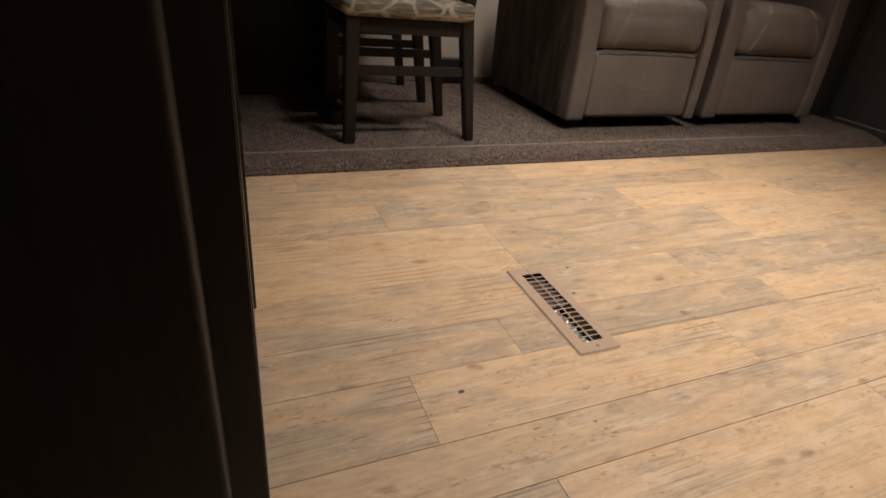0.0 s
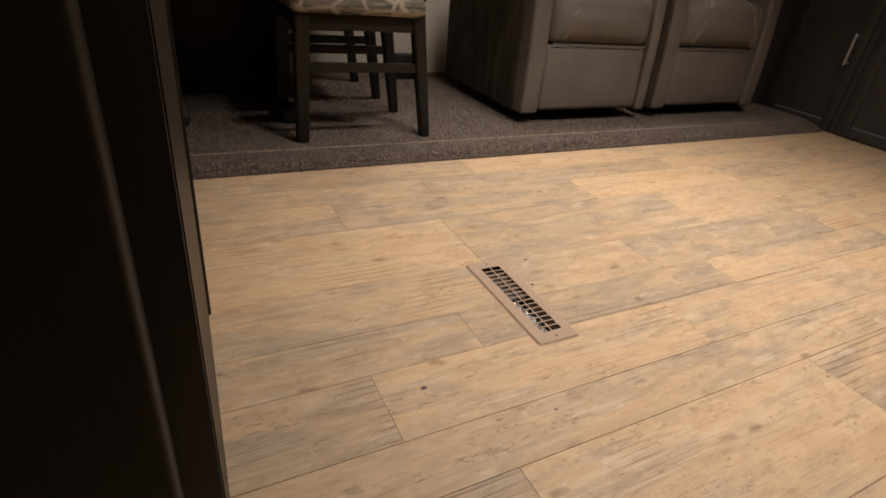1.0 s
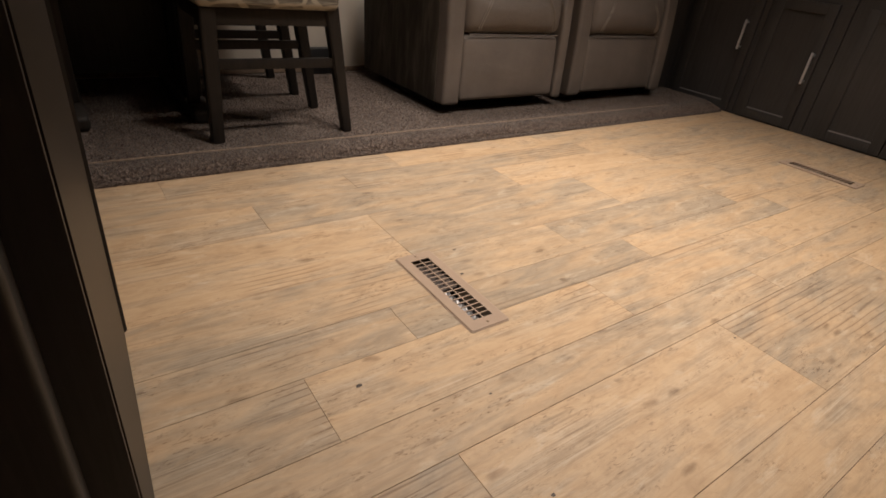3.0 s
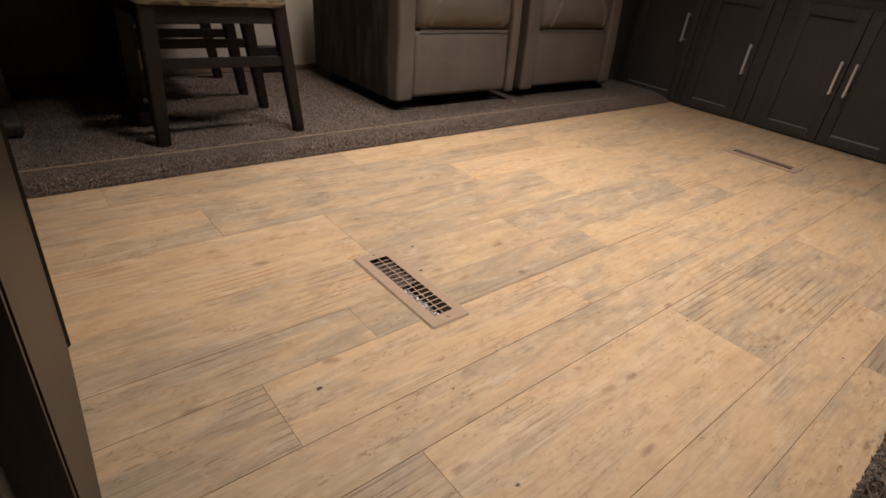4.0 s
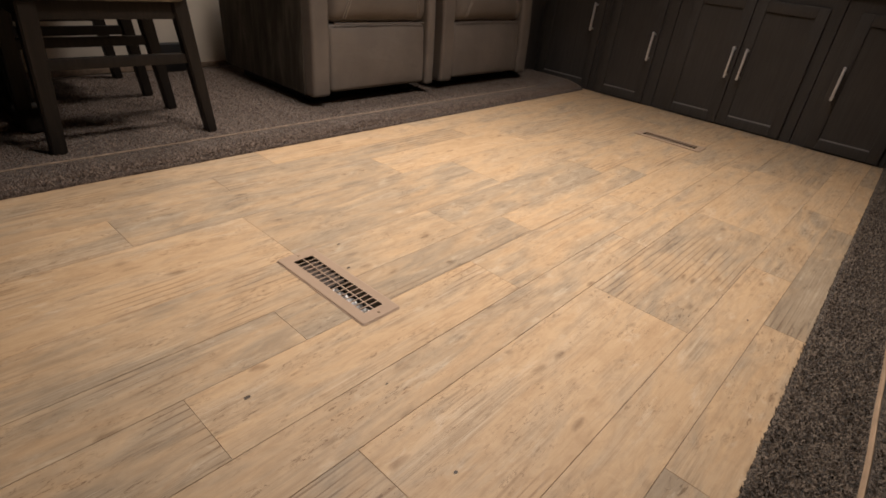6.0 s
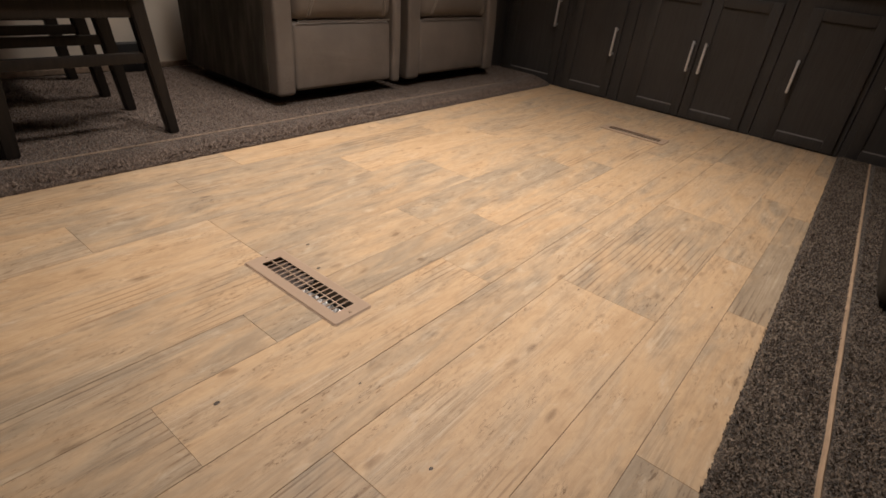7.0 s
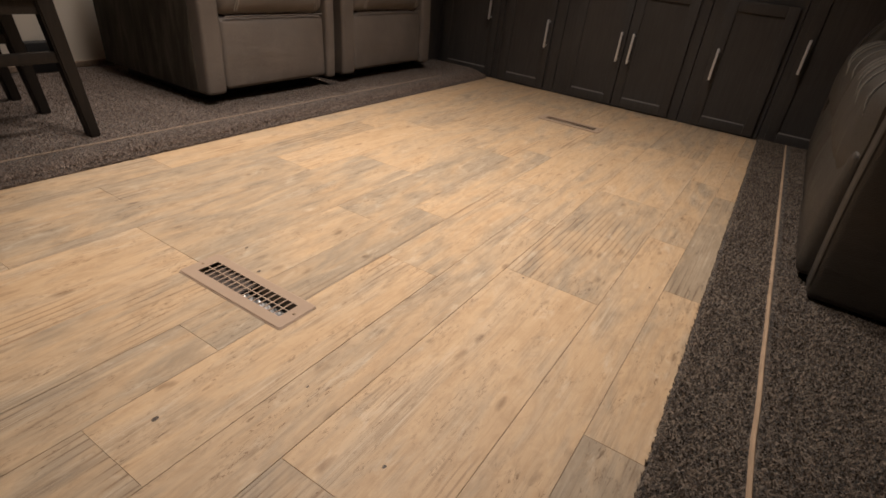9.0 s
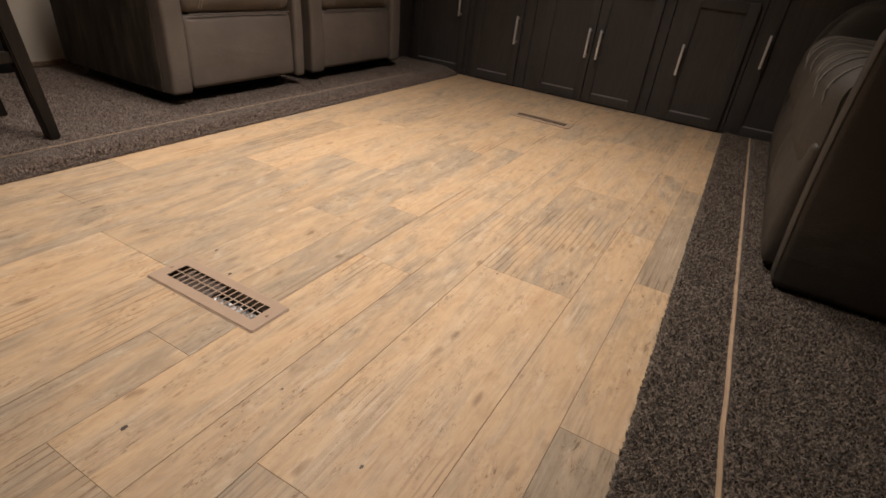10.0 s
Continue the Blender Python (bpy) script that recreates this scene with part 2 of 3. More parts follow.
def solid(name, bm, material, label, category="", kind="", smooth=False, group=""):
    return tagged(new(name, mesh_of(name, bm, material, smooth)), label, category, group, kind)


def box(lo, hi, bevel=0.003, bm=None):
    bm = bm or bmesh.new()
    geo = bmesh.ops.create_cube(bm, size=1.0)["verts"]
    for v in geo:
        v.co = Vector([lo[i] + (v.co[i] + 0.5) * (hi[i] - lo[i]) for i in range(3)])
    if bevel:
        edges = list({e for v in geo for e in v.link_edges})
        bmesh.ops.bevel(bm, geom=edges, offset=bevel, segments=2, affect="EDGES", profile=0.6)
    return bm


def rbox(lo, hi, r, m=6, k=3, fn=None):
    """A box with round edges of radius r and m inner steps a side; fn bends each point."""
    bm = bmesh.new()
    lo, hi = Vector(lo), Vector(hi)
    axes = []
    for i in range(3):
        a = [lo[i] + r * j / k for j in range(k)]
        inner = [lo[i] + r + (hi[i] - lo[i] - 2 * r) * j / m for j in range(m + 1)]
        c = [hi[i] - r + r * (j + 1) / k for j in range(k)]
        axes.append(a + inner + c)
    seen = {}

    def vert(p):
        key = tuple(round(c, 6) for c in p)
        if key not in seen:
            inner = Vector([min(max(p[i], lo[i] + r), hi[i] - r) for i in range(3)])
            d = Vector(p) - inner
            top = max(abs(c) for c in d)
            q = inner + (d.normalized() * top if top > 0 else d)
            seen[key] = bm.verts.new(fn(q) if fn else q)
        return seen[key]

    for i in range(3):
        j, l = (i + 1) % 3, (i + 2) % 3
        for side in (lo[i], hi[i]):
            for a in range(len(axes[j]) - 1):
                for b in range(len(axes[l]) - 1):
                    quad = []
                    for da, db in ((0, 0), (1, 0), (1, 1), (0, 1)):
                        p = [0, 0, 0]
                        p[i], p[j], p[l] = side, axes[j][a + da], axes[l][b + db]
                        quad.append(vert(p))
                    if len(set(quad)) == 4:
                        bm.faces.new(quad)
    return bm


def prism(outline, z0, z1, bevel=0.0):
    bm = bmesh.new()
    low = [bm.verts.new((x, y, z0)) for x, y in outline]
    high = [bm.verts.new((x, y, z1)) for x, y in outline]
    n = len(outline)
    bm.faces.new(low[::-1])
    bm.faces.new(high)
    for i in range(n):
        bm.faces.new((low[i], low[(i + 1) % n], high[(i + 1) % n], high[i]))
    if bevel:
        bmesh.ops.bevel(bm, geom=list(bm.edges), offset=bevel, segments=2, affect="EDGES")
    return bm


def tube(points, r, sides=8, bm=None):
    """A round cord along points."""
    bm = bm or bmesh.new()
    pts = [Vector(p) for p in points]
    rings = []
    for i, p in enumerate(pts):
        d = (pts[min(i + 1, len(pts) - 1)] - pts[max(i - 1, 0)]).normalized()
        up = Vector((0, 0, 1)) if abs(d.z) < 0.9 else Vector((1, 0, 0))
        a = d.cross(up).normalized()
        b = d.cross(a)
        rings.append([bm.verts.new(p + r * (math.cos(s * math.tau / sides) * a + math.sin(s * math.tau / sides) * b)) for s in range(sides)])
    for r0, r1 in zip(rings, rings[1:]):
        for s in range(sides):
            bm.faces.new((r0[s], r0[(s + 1) % sides], r1[(s + 1) % sides], r1[s]))
    bm.faces.new(rings[0][::-1])
    bm.faces.new(rings[-1])
    return bm


def leg_between(a, b, wa, wb, bevel=0.004):
    """A square post from a to b, wa wide at a and wb at b (x, y)."""
    bm = bmesh.new()
    lo = [bm.verts.new((a[0] + sx * wa[0] / 2, a[1] + sy * wa[1] / 2, a[2])) for sx, sy in ((-1, -1), (1, -1), (1, 1), (-1, 1))]
    hi = [bm.verts.new((b[0] + sx * wb[0] / 2, b[1] + sy * wb[1] / 2, b[2])) for sx, sy in ((-1, -1), (1, -1), (1, 1), (-1, 1))]
    bm.faces.new(lo[::-1])
    bm.faces.new(hi)
    for i in range(4):
        bm.faces.new((lo[i], lo[(i + 1) % 4], hi[(i + 1) % 4], hi[i]))
    bmesh.ops.bevel(bm, geom=list(bm.edges), offset=bevel, segments=2, affect="EDGES")
    return bm


# ---- the room's shell ----
X0, X1, Y0, Y1 = -2.3, 3.05, -1.75, 2.05
solid("ground", box((X0 - 0.1, Y0 - 0.1, -0.16), (X1 + 0.1, Y1 + 0.1, -0.11), 0), DUCT, "dark chassis deck below the floor", "ground", "structure")
solid("ceiling", box((X0 - 0.1, Y0 - 0.1, CEILING), (X1 + 0.1, Y1 + 0.1, CEILING + 0.05), 0), CEIL, "plain off-white vinyl ceiling with small unseen downlights", "ceiling", "structure")
solid("wall_north", box((X0, Y1, -0.11), (X1, Y1 + 0.08, CEILING), 0), WALL, "beige vinyl-covered wall behind the dinette", "wall", "structure")
solid("wall_south", box((X0, Y0 - 0.08, -0.11), (X1, Y0, CEILING), 0), WALL, "beige vinyl-covered wall behind the loveseat", "wall", "structure")
solid("wall_west", box((X0 - 0.08, Y0, -0.11), (X0, Y1, CEILING), 0), WALL, "beige vinyl-covered end wall", "wall", "structure")
solid("wall_east", box((X1, Y0, -0.11), (X1 + 0.08, Y1, CEILING), 0), WALL, "beige wall behind the dark cabinets", "wall", "structure")
solid("baseboard", box((-1.2, Y1 - 0.012, 0.02), (2.27, Y1 - 0.001, 0.045), 0.003), BINDING, "narrow tan baseboard along the carpet", "baseboard", "structure")

# floor: a thin dark bed with loose printed planks on it; the bed is cut out under the two registers
VENTS = [(-0.006, -0.002), (1.876, 0.018)]
floor_ob = thing("floor", "weathered tan and grey plank vinyl floor", "floor", kind="structure")


def bed_mesh():
    bm = bmesh.new()
    xs = [X0, VENTS[0][0] + 0.022, VENTS[0][0] + 0.078, VENTS[1][0] + 0.022, VENTS[1][0] + 0.078, X1]
    for i in range(5):
        if i in (1, 3):
            vy = VENTS[0 if i == 1 else 1][1]
            box((xs[i], Y0, -0.02), (xs[i + 1], vy + 0.026, -0.0014), 0, bm)
            box((xs[i], vy + 0.277, -0.02), (xs[i + 1], Y1, -0.0014), 0, bm)
        else:
            box((xs[i], Y0, -0.02), (xs[i + 1], Y1, -0.0014), 0, bm)
    return bm


part("underlay", bed_mesh(), SEAM, floor_ob, "dark underlay showing in the joints", smooth=False)

# rows of planks: y from, y to, the places of the end joints, and how grey each board is
ROWS = [
    (0.805, 0.960, (-1.45, -0.395, 0.312, 1.0, 1.715), (0.0, 0.02, 0.02, -0.04, 0.0, -0.02)),
    (0.692, 0.805, (-0.95, 0.10, 1.12, 2.0), (0.03, 0.03, 0.06, 0.0, 0.03)),
    (0.536, 0.692, (-1.0, -0.213, 0.604, 1.30, 1.967), (0.02, -0.02, 0.06, -0.06, 0.0, 0.03)),
    (0.297, 0.536, (-0.72, 0.045, 0.83, 1.50, 2.15), (0.02, -0.04, 0.05, -0.02, 0.0, 0.04)),
    (0.145, 0.297, (-0.86, 0.470, 1.24, 1.95), (0.06, 0.02, 0.08, -0.02, 0.03)),
    (0.034, 0.145, (-0.85, -0.108, 0.62, 1.38, 2.1), (0.04, 0.06, 0.09, 0.02, -0.02, 0.03)),
    (-0.114, 0.034, (-1.1, -0.333, 0.354, 1.066, 1.70), (0.06, 0.05, -0.03, 0.01, -0.04, 0.03)),
    (-0.216, -0.114, (-0.75, 0.806, 1.82), (0.05, 0.02, 0.0, 0.03)),
    (-0.446, -0.216, (-0.86, -0.195, 0.502, 1.19, 1.87), (0.05, 0.06, -0.04, 0.04, -0.04, 0.05)),
    (-0.549, -0.446, (-0.62, 0.95, 1.58), (0.03, -0.02, 0.02, -0.05)),
    (-0.700, -0.549, (-0.55, 0.124, 0.678, 1.466, 2.1), (0.04, 0.11, -0.01, 0.09, 0.0, 0.06)),
]
GAP = 0.00035


def plank_mesh(length, width, hole=None):
    """A thin board with eased edges, sawn out round a hole (x0, x1, y0, y1); its origin lies in the middle."""
    bm = bmesh.new()
    a, w, e = length / 2 - 0.0002, width / 2 - GAP, 0.0004
    if hole is None:
        rings = []
        for dx, z in ((0, -0.0014), (0, -0.0006), (e, 0.0)):
            rings.append([bm.verts.new((sx * (a - dx), sy * (w - dx), z)) for sx, sy in ((-1, -1), (1, -1), (1, 1), (-1, 1))])
        for r0, r1 in zip(rings, rings[1:]):
            for i in range(4):
                bm.faces.new((r0[i], r0[(i + 1) % 4], r1[(i + 1) % 4], r1[i]))
        bm.faces.new(rings[-1])
    else:
        xs = [-a, max(-a, hole[0]), min(a, hole[1]), a]
        ys = sorted({-w, min(w, max(-w, hole[2])), max(-w, min(w, hole[3])), w})
        at = {}
        for i in range(3):
            for j in range(len(ys) - 1):
                my = (ys[j] + ys[j + 1]) / 2
                if xs[i + 1] - xs[i] < 1e-5 or (i == 1 and hole[2] < my < hole[3]):
                    continue
                quad = []
                for x, y in ((xs[i], ys[j]), (xs[i + 1], ys[j]), (xs[i + 1], ys[j + 1]), (xs[i], ys[j + 1])):
                    if (x, y) not in at:
                        at[x, y] = bm.verts.new((x, y, 0.0))
                    quad.append(at[x, y])
                bm.faces.new(quad)
        rim = [ed for ed in bm.edges if len(ed.link_faces) == 1]
        out = bmesh.ops.extrude_edge_only(bm, edges=rim)["geom"]
        for v in out:
            if isinstance(v, bmesh.types.BMVert):
                v.co.z = -0.0014
    return mesh_of("plank", bm, PLANK, False)


def lay_plank(xa, xb, ya, yb, tone, hole=None):
    cx, cy = (xa + xb) / 2, (ya + yb) / 2
    if hole:
        hole = (hole[0] - cx, hole[1] - cx, hole[2] - cy, hole[3] - cy)
    ob = new("plank", plank_mesh(xb - xa, yb - ya, hole))
    ob.location = (cx, cy, 0)
    ob.color = (max(0.0, 0.12 + tone), 0, 0, 1)
    ob.parent = floor_ob


for ya, yb, cuts, tones in ROWS:
    ends = [X0 + 0.01, *cuts, 2.515]
    for (xa, xb), tone in zip(zip(ends, ends[1:]), tones):
        # boards under a register are sawn round its opening
        hole = next(((vx + 0.022, vx + 0.078, vy + 0.026, vy + 0.277) for vx, vy in VENTS if xa < vx + 0.078 and xb > vx + 0.022 and ya < vy + 0.277 and yb > vy + 0.026), None)
        lay_plank(xa, xb, ya, yb, tone, hole)


# dark pin knots in the print
KNOTS = [(-0.259, -0.024, 4.6), (0.105, 0.184, 4.0), (0.154, 0.283, 3.6), (0.489, -0.267, 2.6), (-0.118, -0.339, 2.9), (-0.074, -0.144, 2.2), (0.664, -0.519, 2.4)]
for i, (kx, ky, kr) in enumerate(KNOTS):
    bm = bmesh.new()
    rim = []
    for j in range(12):
        a = j * math.tau / 12
        r = kr * 0.001 * (1 + 0.35 * noise.noise((math.cos(a) + 5 * i, math.sin(a), 0.5)))
        rim.append(bm.verts.new((kx + 1.35 * r * math.cos(a), ky + 0.8 * r * math.sin(a), 0.0003)))
    bm.faces.new(rim)
    part("knot", bm, KNOT, floor_ob, "small dark knot", smooth=False)


# ---- carpets ----
def carpet_lift(x):
    """The slide-out carpet rides up where it meets the cabinets."""
    return 0.020 * np.clip((np.asarray(x) - 2.26) / 0.16, 0, 1)


def carpet_strip(x0, x1, profile, edge, step=0.006, wobble=0.0026, seed=0.0):
    """A carpet with a rounded edge: profile is (distance from the edge, height); edge(x) gives the edge's y and direction."""
    bm = bmesh.new()
    n = int((x1 - x0) / step)
    rows = []
    for i in range(n + 1):
        x = x0 + (x1 - x0) * i / n
        y, s = edge(x)
        row = []
        for d, z in profile:
            z = z + (float(carpet_lift(x)) * min(1.0, d / 0.10) if s > 0 else 0)
            w = wobble * noise.noise((x * 45 + seed, d * 40, 0)) + wobble * 0.8 * noise.noise((x * 140 + seed, d * 90, 3))
            row.append(bm.verts.new((x, y + s * (d + (w if d < 0.05 else 0)), z + (0.5 * w if z > 0.004 else 0))))
        rows.append(row)
    for r0, r1 in zip(rows, rows[1:]):
        for k in range(len(profile) - 1):
            bm.faces.new((r0[k], r1[k], r1[k + 1], r0[k + 1]))
    return bm


slide_profile = [(0.0, 0.0005), (0.0, 0.006), (0.004, 0.011), (0.012, 0.0145), (0.03, 0.017), (0.07, 0.019), (0.11, 0.02), (0.135, 0.0205), (0.16, 0.02), (0.22, 0.02), (0.4, 0.02), (0.7, 0.02), (1.10, 0.02)]
slide_carpet = solid("carpet_slide", carpet_strip(-2.25, 2.47, slide_profile, lambda x: (0.932, 1)), CARPET, "grey-brown cut-pile carpet of the slide-out", "carpet", "structure", True)
aisle_profile = [(0.0, 0.0005), (0.0, 0.005), (0.003, 0.009), (0.01, 0.0115), (0.03, 0.012), (0.1, 0.012), (0.16, 0.012), (0.4, 0.012), (0.7, 0.012), (1.12, 0.012)]


def aisle_edge(x):
    return (-0.650 + 0.022 * x, -1)


aisle_carpet = solid("carpet_aisle", carpet_strip(-2.25, 2.505, aisle_profile, aisle_edge, seed=9.0), CARPET_DARK, "dark grey-brown cut-pile carpet under the loveseat", "carpet", "structure", True)
bind = [(-2.2 + 0.04 * i, 1.066 + 0.002 * noise.noise((i * 0.3, 0, 0)), 0.0215 + float(carpet_lift(-2.2 + 0.04 * i))) for i in range(110)]
part("binding", tube(bind, 0.0028, 6), BINDING, slide_carpet, "tan sewn binding strip")
bind = [(-2.2 + 0.04 * i, -0.787 + 0.0275 * (-2.2 + 0.04 * i) + 0.002 * noise.noise((i * 0.3, 5, 0)), 0.0125) for i in range(118)]
part("binding", tube(bind, 0.0045, 6), PIPING, aisle_carpet, "tan sewn binding strip")


# ---- floor registers ----
def register(at):
    """A pressed tan floor register with a two by sixteen grid."""
    reg = thing("floor_register", "tan painted metal floor register with an open grid", "floor vent", "floor registers", at=(at[0], at[1], 0))
    w, l = 0.099, 0.304
    gx0, gx1, gy0, gy1 = 0.0265, 0.0745, 0.030, 0.273
    bm = bmesh.new()

    def ring(x0, x1, y0, y1, z, r):
        pts = []
        for cx, cy, a0 in ((x1 - r, y1 - r, 0), (x0 + r, y1 - r, 90), (x0 + r, y0 + r, 180), (x1 - r, y0 + r, 270)):
            for j in range(5):
                a = radians(a0 + j * 22.5)
                pts.append(bm.verts.new((cx + r * math.cos(a), cy + r * math.sin(a), z)))
        return pts

    rings = [ring(0, w, 0, l, 0.0003, 0.007), ring(0.0, w, 0.0, l, 0.0016, 0.007), ring(0.0018, w - 0.0018, 0.0018, l - 0.0018, 0.0018, 0.006),
             ring(0.0024, w - 0.0024, 0.0024, l - 0.0024, 0.0036, 0.006), ring(0.0036, w - 0.0036, 0.0036, l - 0.0036, 0.0042, 0.005),
             ring(gx0, gx1, gy0, gy1, 0.0042, 0.0015), ring(gx0, gx1, gy0, gy1, 0.0020, 0.0015)]
    for r0, r1 in zip(rings, rings[1:]):
        for i in range(20):
            bm.faces.new((r0[i], r0[(i + 1) % 20], r1[(i + 1) % 20], r1[i]))
    part("faceplate", bm, REGISTER, reg, smooth=False)
    bm = box((0.0490, gy0 - 0.001, 0.0020), (0.0518, gy1 + 0.001, 0.0043), 0.0005)
    part("centre_bar", bm, REGISTER, reg)
    step = (gy1 - gy0) / 16
    me = mesh_of("bar", box((gx0 - 0.001, -0.0013, 0.0018), (gx1 + 0.001, 0.0013, 0.0041), 0.0005), REGISTER)
    for i in range(1, 16):
        ob = new("bar", me)
        ob.parent, ob.location = reg, (0, gy0 + i * step, 0)
    # the damper blade under the far half stands half closed
    bm = box((gx0 - 0.004, 0.150, -0.0040), (gx1 + 0.0035, gy1 - 0.014, -0.0026), 0.0004)
    part("damper", bm, DAMPER, reg, "brown damper blade under the grid")
    bm = bmesh.new()
    nx, ny = 10, 18
    grid = [[bm.verts.new((0.021 + 0.058 * i / nx, 0.025 + 0.123 * j / ny, -0.0085 - 0.13 * max(0, i / nx - 0.50) + 0.0055 * noise.noise((i * 0.9, j * 0.8, at[0])))) for j in range(ny + 1)] for i in range(nx + 1)]
    for i in range(nx):
        for j in range(ny):
            bm.faces.new((grid[i][j], grid[i + 1][j], grid[i + 1][j + 1], grid[i][j + 1]))
    part("duct_liner", bm, FOIL, reg, "crumpled foil duct seen through the grid", False)
    for sx0, sx1, sy0, sy1 in ((0.018, 0.021, 0.025, 0.278), (0.079, 0.082, 0.025, 0.278), (0.018, 0.082, 0.022, 0.025), (0.018, 0.082, 0.278, 0.281)):
        part("boot", box((sx0, sy0, -0.10), (sx1, sy1, -0.0022), 0), DUCT, reg, smooth=False)
    for x, y in ((0.0505, 0.0145), (0.0505, 0.289)):
        bm = bmesh.new()
        bmesh.ops.create_uvsphere(bm, u_segments=12, v_segments=6, radius=0.0036)
        for v in bm.verts:
            v.co = Vector((v.co.x + x, v.co.y + y, v.co.z * 0.35 + 0.0043))
        part("screw", bm, SCREW, reg, "small round-headed screw")
    return reg


reg_ob = register(VENTS[0])
copy_thing(reg_ob, pose(VENTS[1][0], VENTS[1][1], 0))


# ---- brown cabinet end beside the camera ----
end_cab = thing("kitchen_cabinet", "dark kitchen cabinet with a brown end panel", "cabinet")
part("body", prism([(-0.600, -0.262), (-0.573, 0.282), (-1.9, 0.282), (-1.9, -0.262)], 0.0, 1.25, 0.002), ESPRESSO, end_cab, smooth=False)
part("end_panel", prism([(-0.5815, -0.264), (-0.5605, 0.2825), (-0.572, 0.2825), (-0.599, -0.264)], 0.0, 1.25, 0.004), PANEL_WOOD, end_cab, "brown wood-grain end panel", smooth=False)
part("edge_trim", prism([(-0.5555, 0.2835), (-0.5555, 0.2945), (-0.575, 0.2945), (-0.575, 0.2835)], 0.0, 1.25, 0.002), ESPRESSO, end_cab, "thin dark edge strip")
part("face_frame", box((-1.9, -0.276, 0.0), (-0.5825, -0.265, 1.25), 0.0015), ESPRESSO, end_cab, "dark face frame")
part("door", rbox((-1.25, -0.314, 0.03), (-0.6105, -0.277, 1.22), 0.006, 2, 4), ESPRESSO, end_cab, "dark slab door with eased edges")
part("worktop", box((-1.93, -0.34, 1.252), (-0.54, 0.31, 1.29), 0.006), ESPRESSO, end_cab)


# ---- dark wall of cabinets ----
FACE = 2.50


def shaker_door(parent, y0, y1, z0, z1, handle_y, hz0, hz1, stile=0.047):
    """A framed door in the plane x = FACE, with a sunk panel and an upright bar handle."""
    bm = box((FACE + 0.010, y0 + stile - 0.006, z0 + stile - 0.006), (FACE + 0.018, y1 - stile + 0.006, z1 - stile + 0.006), 0)
    door = part("door", bm, ESPRESSO, parent, smooth=False)
    bm = bmesh.new()
    za = z0 + stile - 0.001
    ends = [[bm.verts.new((x, y, z)) for x, z in ((FACE + 0.001, za), (FACE + 0.0115, za + 0.0075), (FACE + 0.0115, za))] for y in (y0 + stile + 0.004, y1 - stile - 0.004)]
    bm.faces.new(ends[0])
    bm.faces.new(ends[1][::-1])
    for i in range(3):
        bm.faces.new((ends[0][i], ends[1][i], ends[1][(i + 1) % 3], ends[0][(i + 1) % 3]))
    part("panel_bead", bm, LIT_BEAD, door, "sloping bead along the panel's foot, paler as a highlight", False)
    for name, a, b in (("stile", (y0, z0), (y0 + stile, z1)), ("stile", (y1 - stile, z0), (y1, z1)), ("rail", (y0 + stile, z0), (y1 - stile, z0 + stile)), ("rail", (y0 + stile, z1 - stile), (y1 - stile, z1))):
        part(name, box((FACE, a[0], a[1]), (FACE + 0.019, b[0], b[1]), 0.0025), ESPRESSO, door)
    bm = box((FACE - 0.033, handle_y - 0.0055, hz0), (FACE - 0.023, handle_y + 0.0055, hz1), 0.002)
    for z in (hz0 + 0.012, hz1 - 0.012):
        box((FACE - 0.024, handle_y - 0.004, z - 0.005), (FACE + 0.001, handle_y + 0.004, z + 0.005), 0.001, bm)
    part("handle", bm, STEEL, door, "brushed nickel bar handle")


def cabinet(name, label, y0, y1, top, doors):
    cab = thing(name, label, "cabinet", "dark cabinet wall")
    part("body", box((FACE + 0.02, y0, 0.0), (X1 - 0.03, y1, top), 0.002), ESPRESSO, cab, smooth=False)
    for d in doors:
        shaker_door(cab, *d)
    return cab


LOW = 0.66
cabinet("tall_cabinet", "tall espresso wood cabinet with a shaker door", 0.900, 1.33, CEILING - 0.004, [(0.925, 1.295, 0.008, 1.15, 0.972, 0.330, 0.478)])
cabinet("base_cabinet", "espresso wood base cabinet with one shaker door", 0.520, 0.896, LOW, [(0.578, 0.872, 0.008, 0.60, 0.599, 0.236, 0.384)])
cabinet("base_cabinet", "espresso wood base cabinet with two shaker doors", -0.195, 0.516, LOW, [(0.163, 0.452, 0.008, 0.60, 0.183, 0.237, 0.385), (-0.145, 0.158, 0.008, 0.60, 0.122, 0.237, 0.385)])
cabinet("base_cabinet", "espresso wood base cabinet with one shaker door", -0.585, -0.199, LOW, [(-0.562, -0.262, 0.008, 0.60, -0.291, 0.236, 0.384)])
cabinet("tall_cabinet", "tall espresso wood cabinet with a shaker door", -1.05, -0.589, CEILING - 0.004, [(-0.985, -0.618, 0.008, 1.15, -0.645, 0.332, 0.480)])
solid("cabinet_top", box((FACE - 0.005, -0.585, LOW + 0.003), (X1 - 0.03, 0.896, LOW + 0.033), 0.004), ESPRESSO, "dark wood top over the base cabinets", "worktop")
solid("trim_slide", box((2.285, 1.335, 0.015), (2.56, 1.375, CEILING - 0.004), 0.004), ESPRESSO, "dark wood fascia post at the slide-out's end", "trim", "structure", True)
solid("trim_cover", box((2.33, 1.318, 0.015), (2.375, 1.333, CEILING - 0.004), 0.005), ESPRESSO, "dark moulded cover strip on the fascia", "trim", "structure", True)
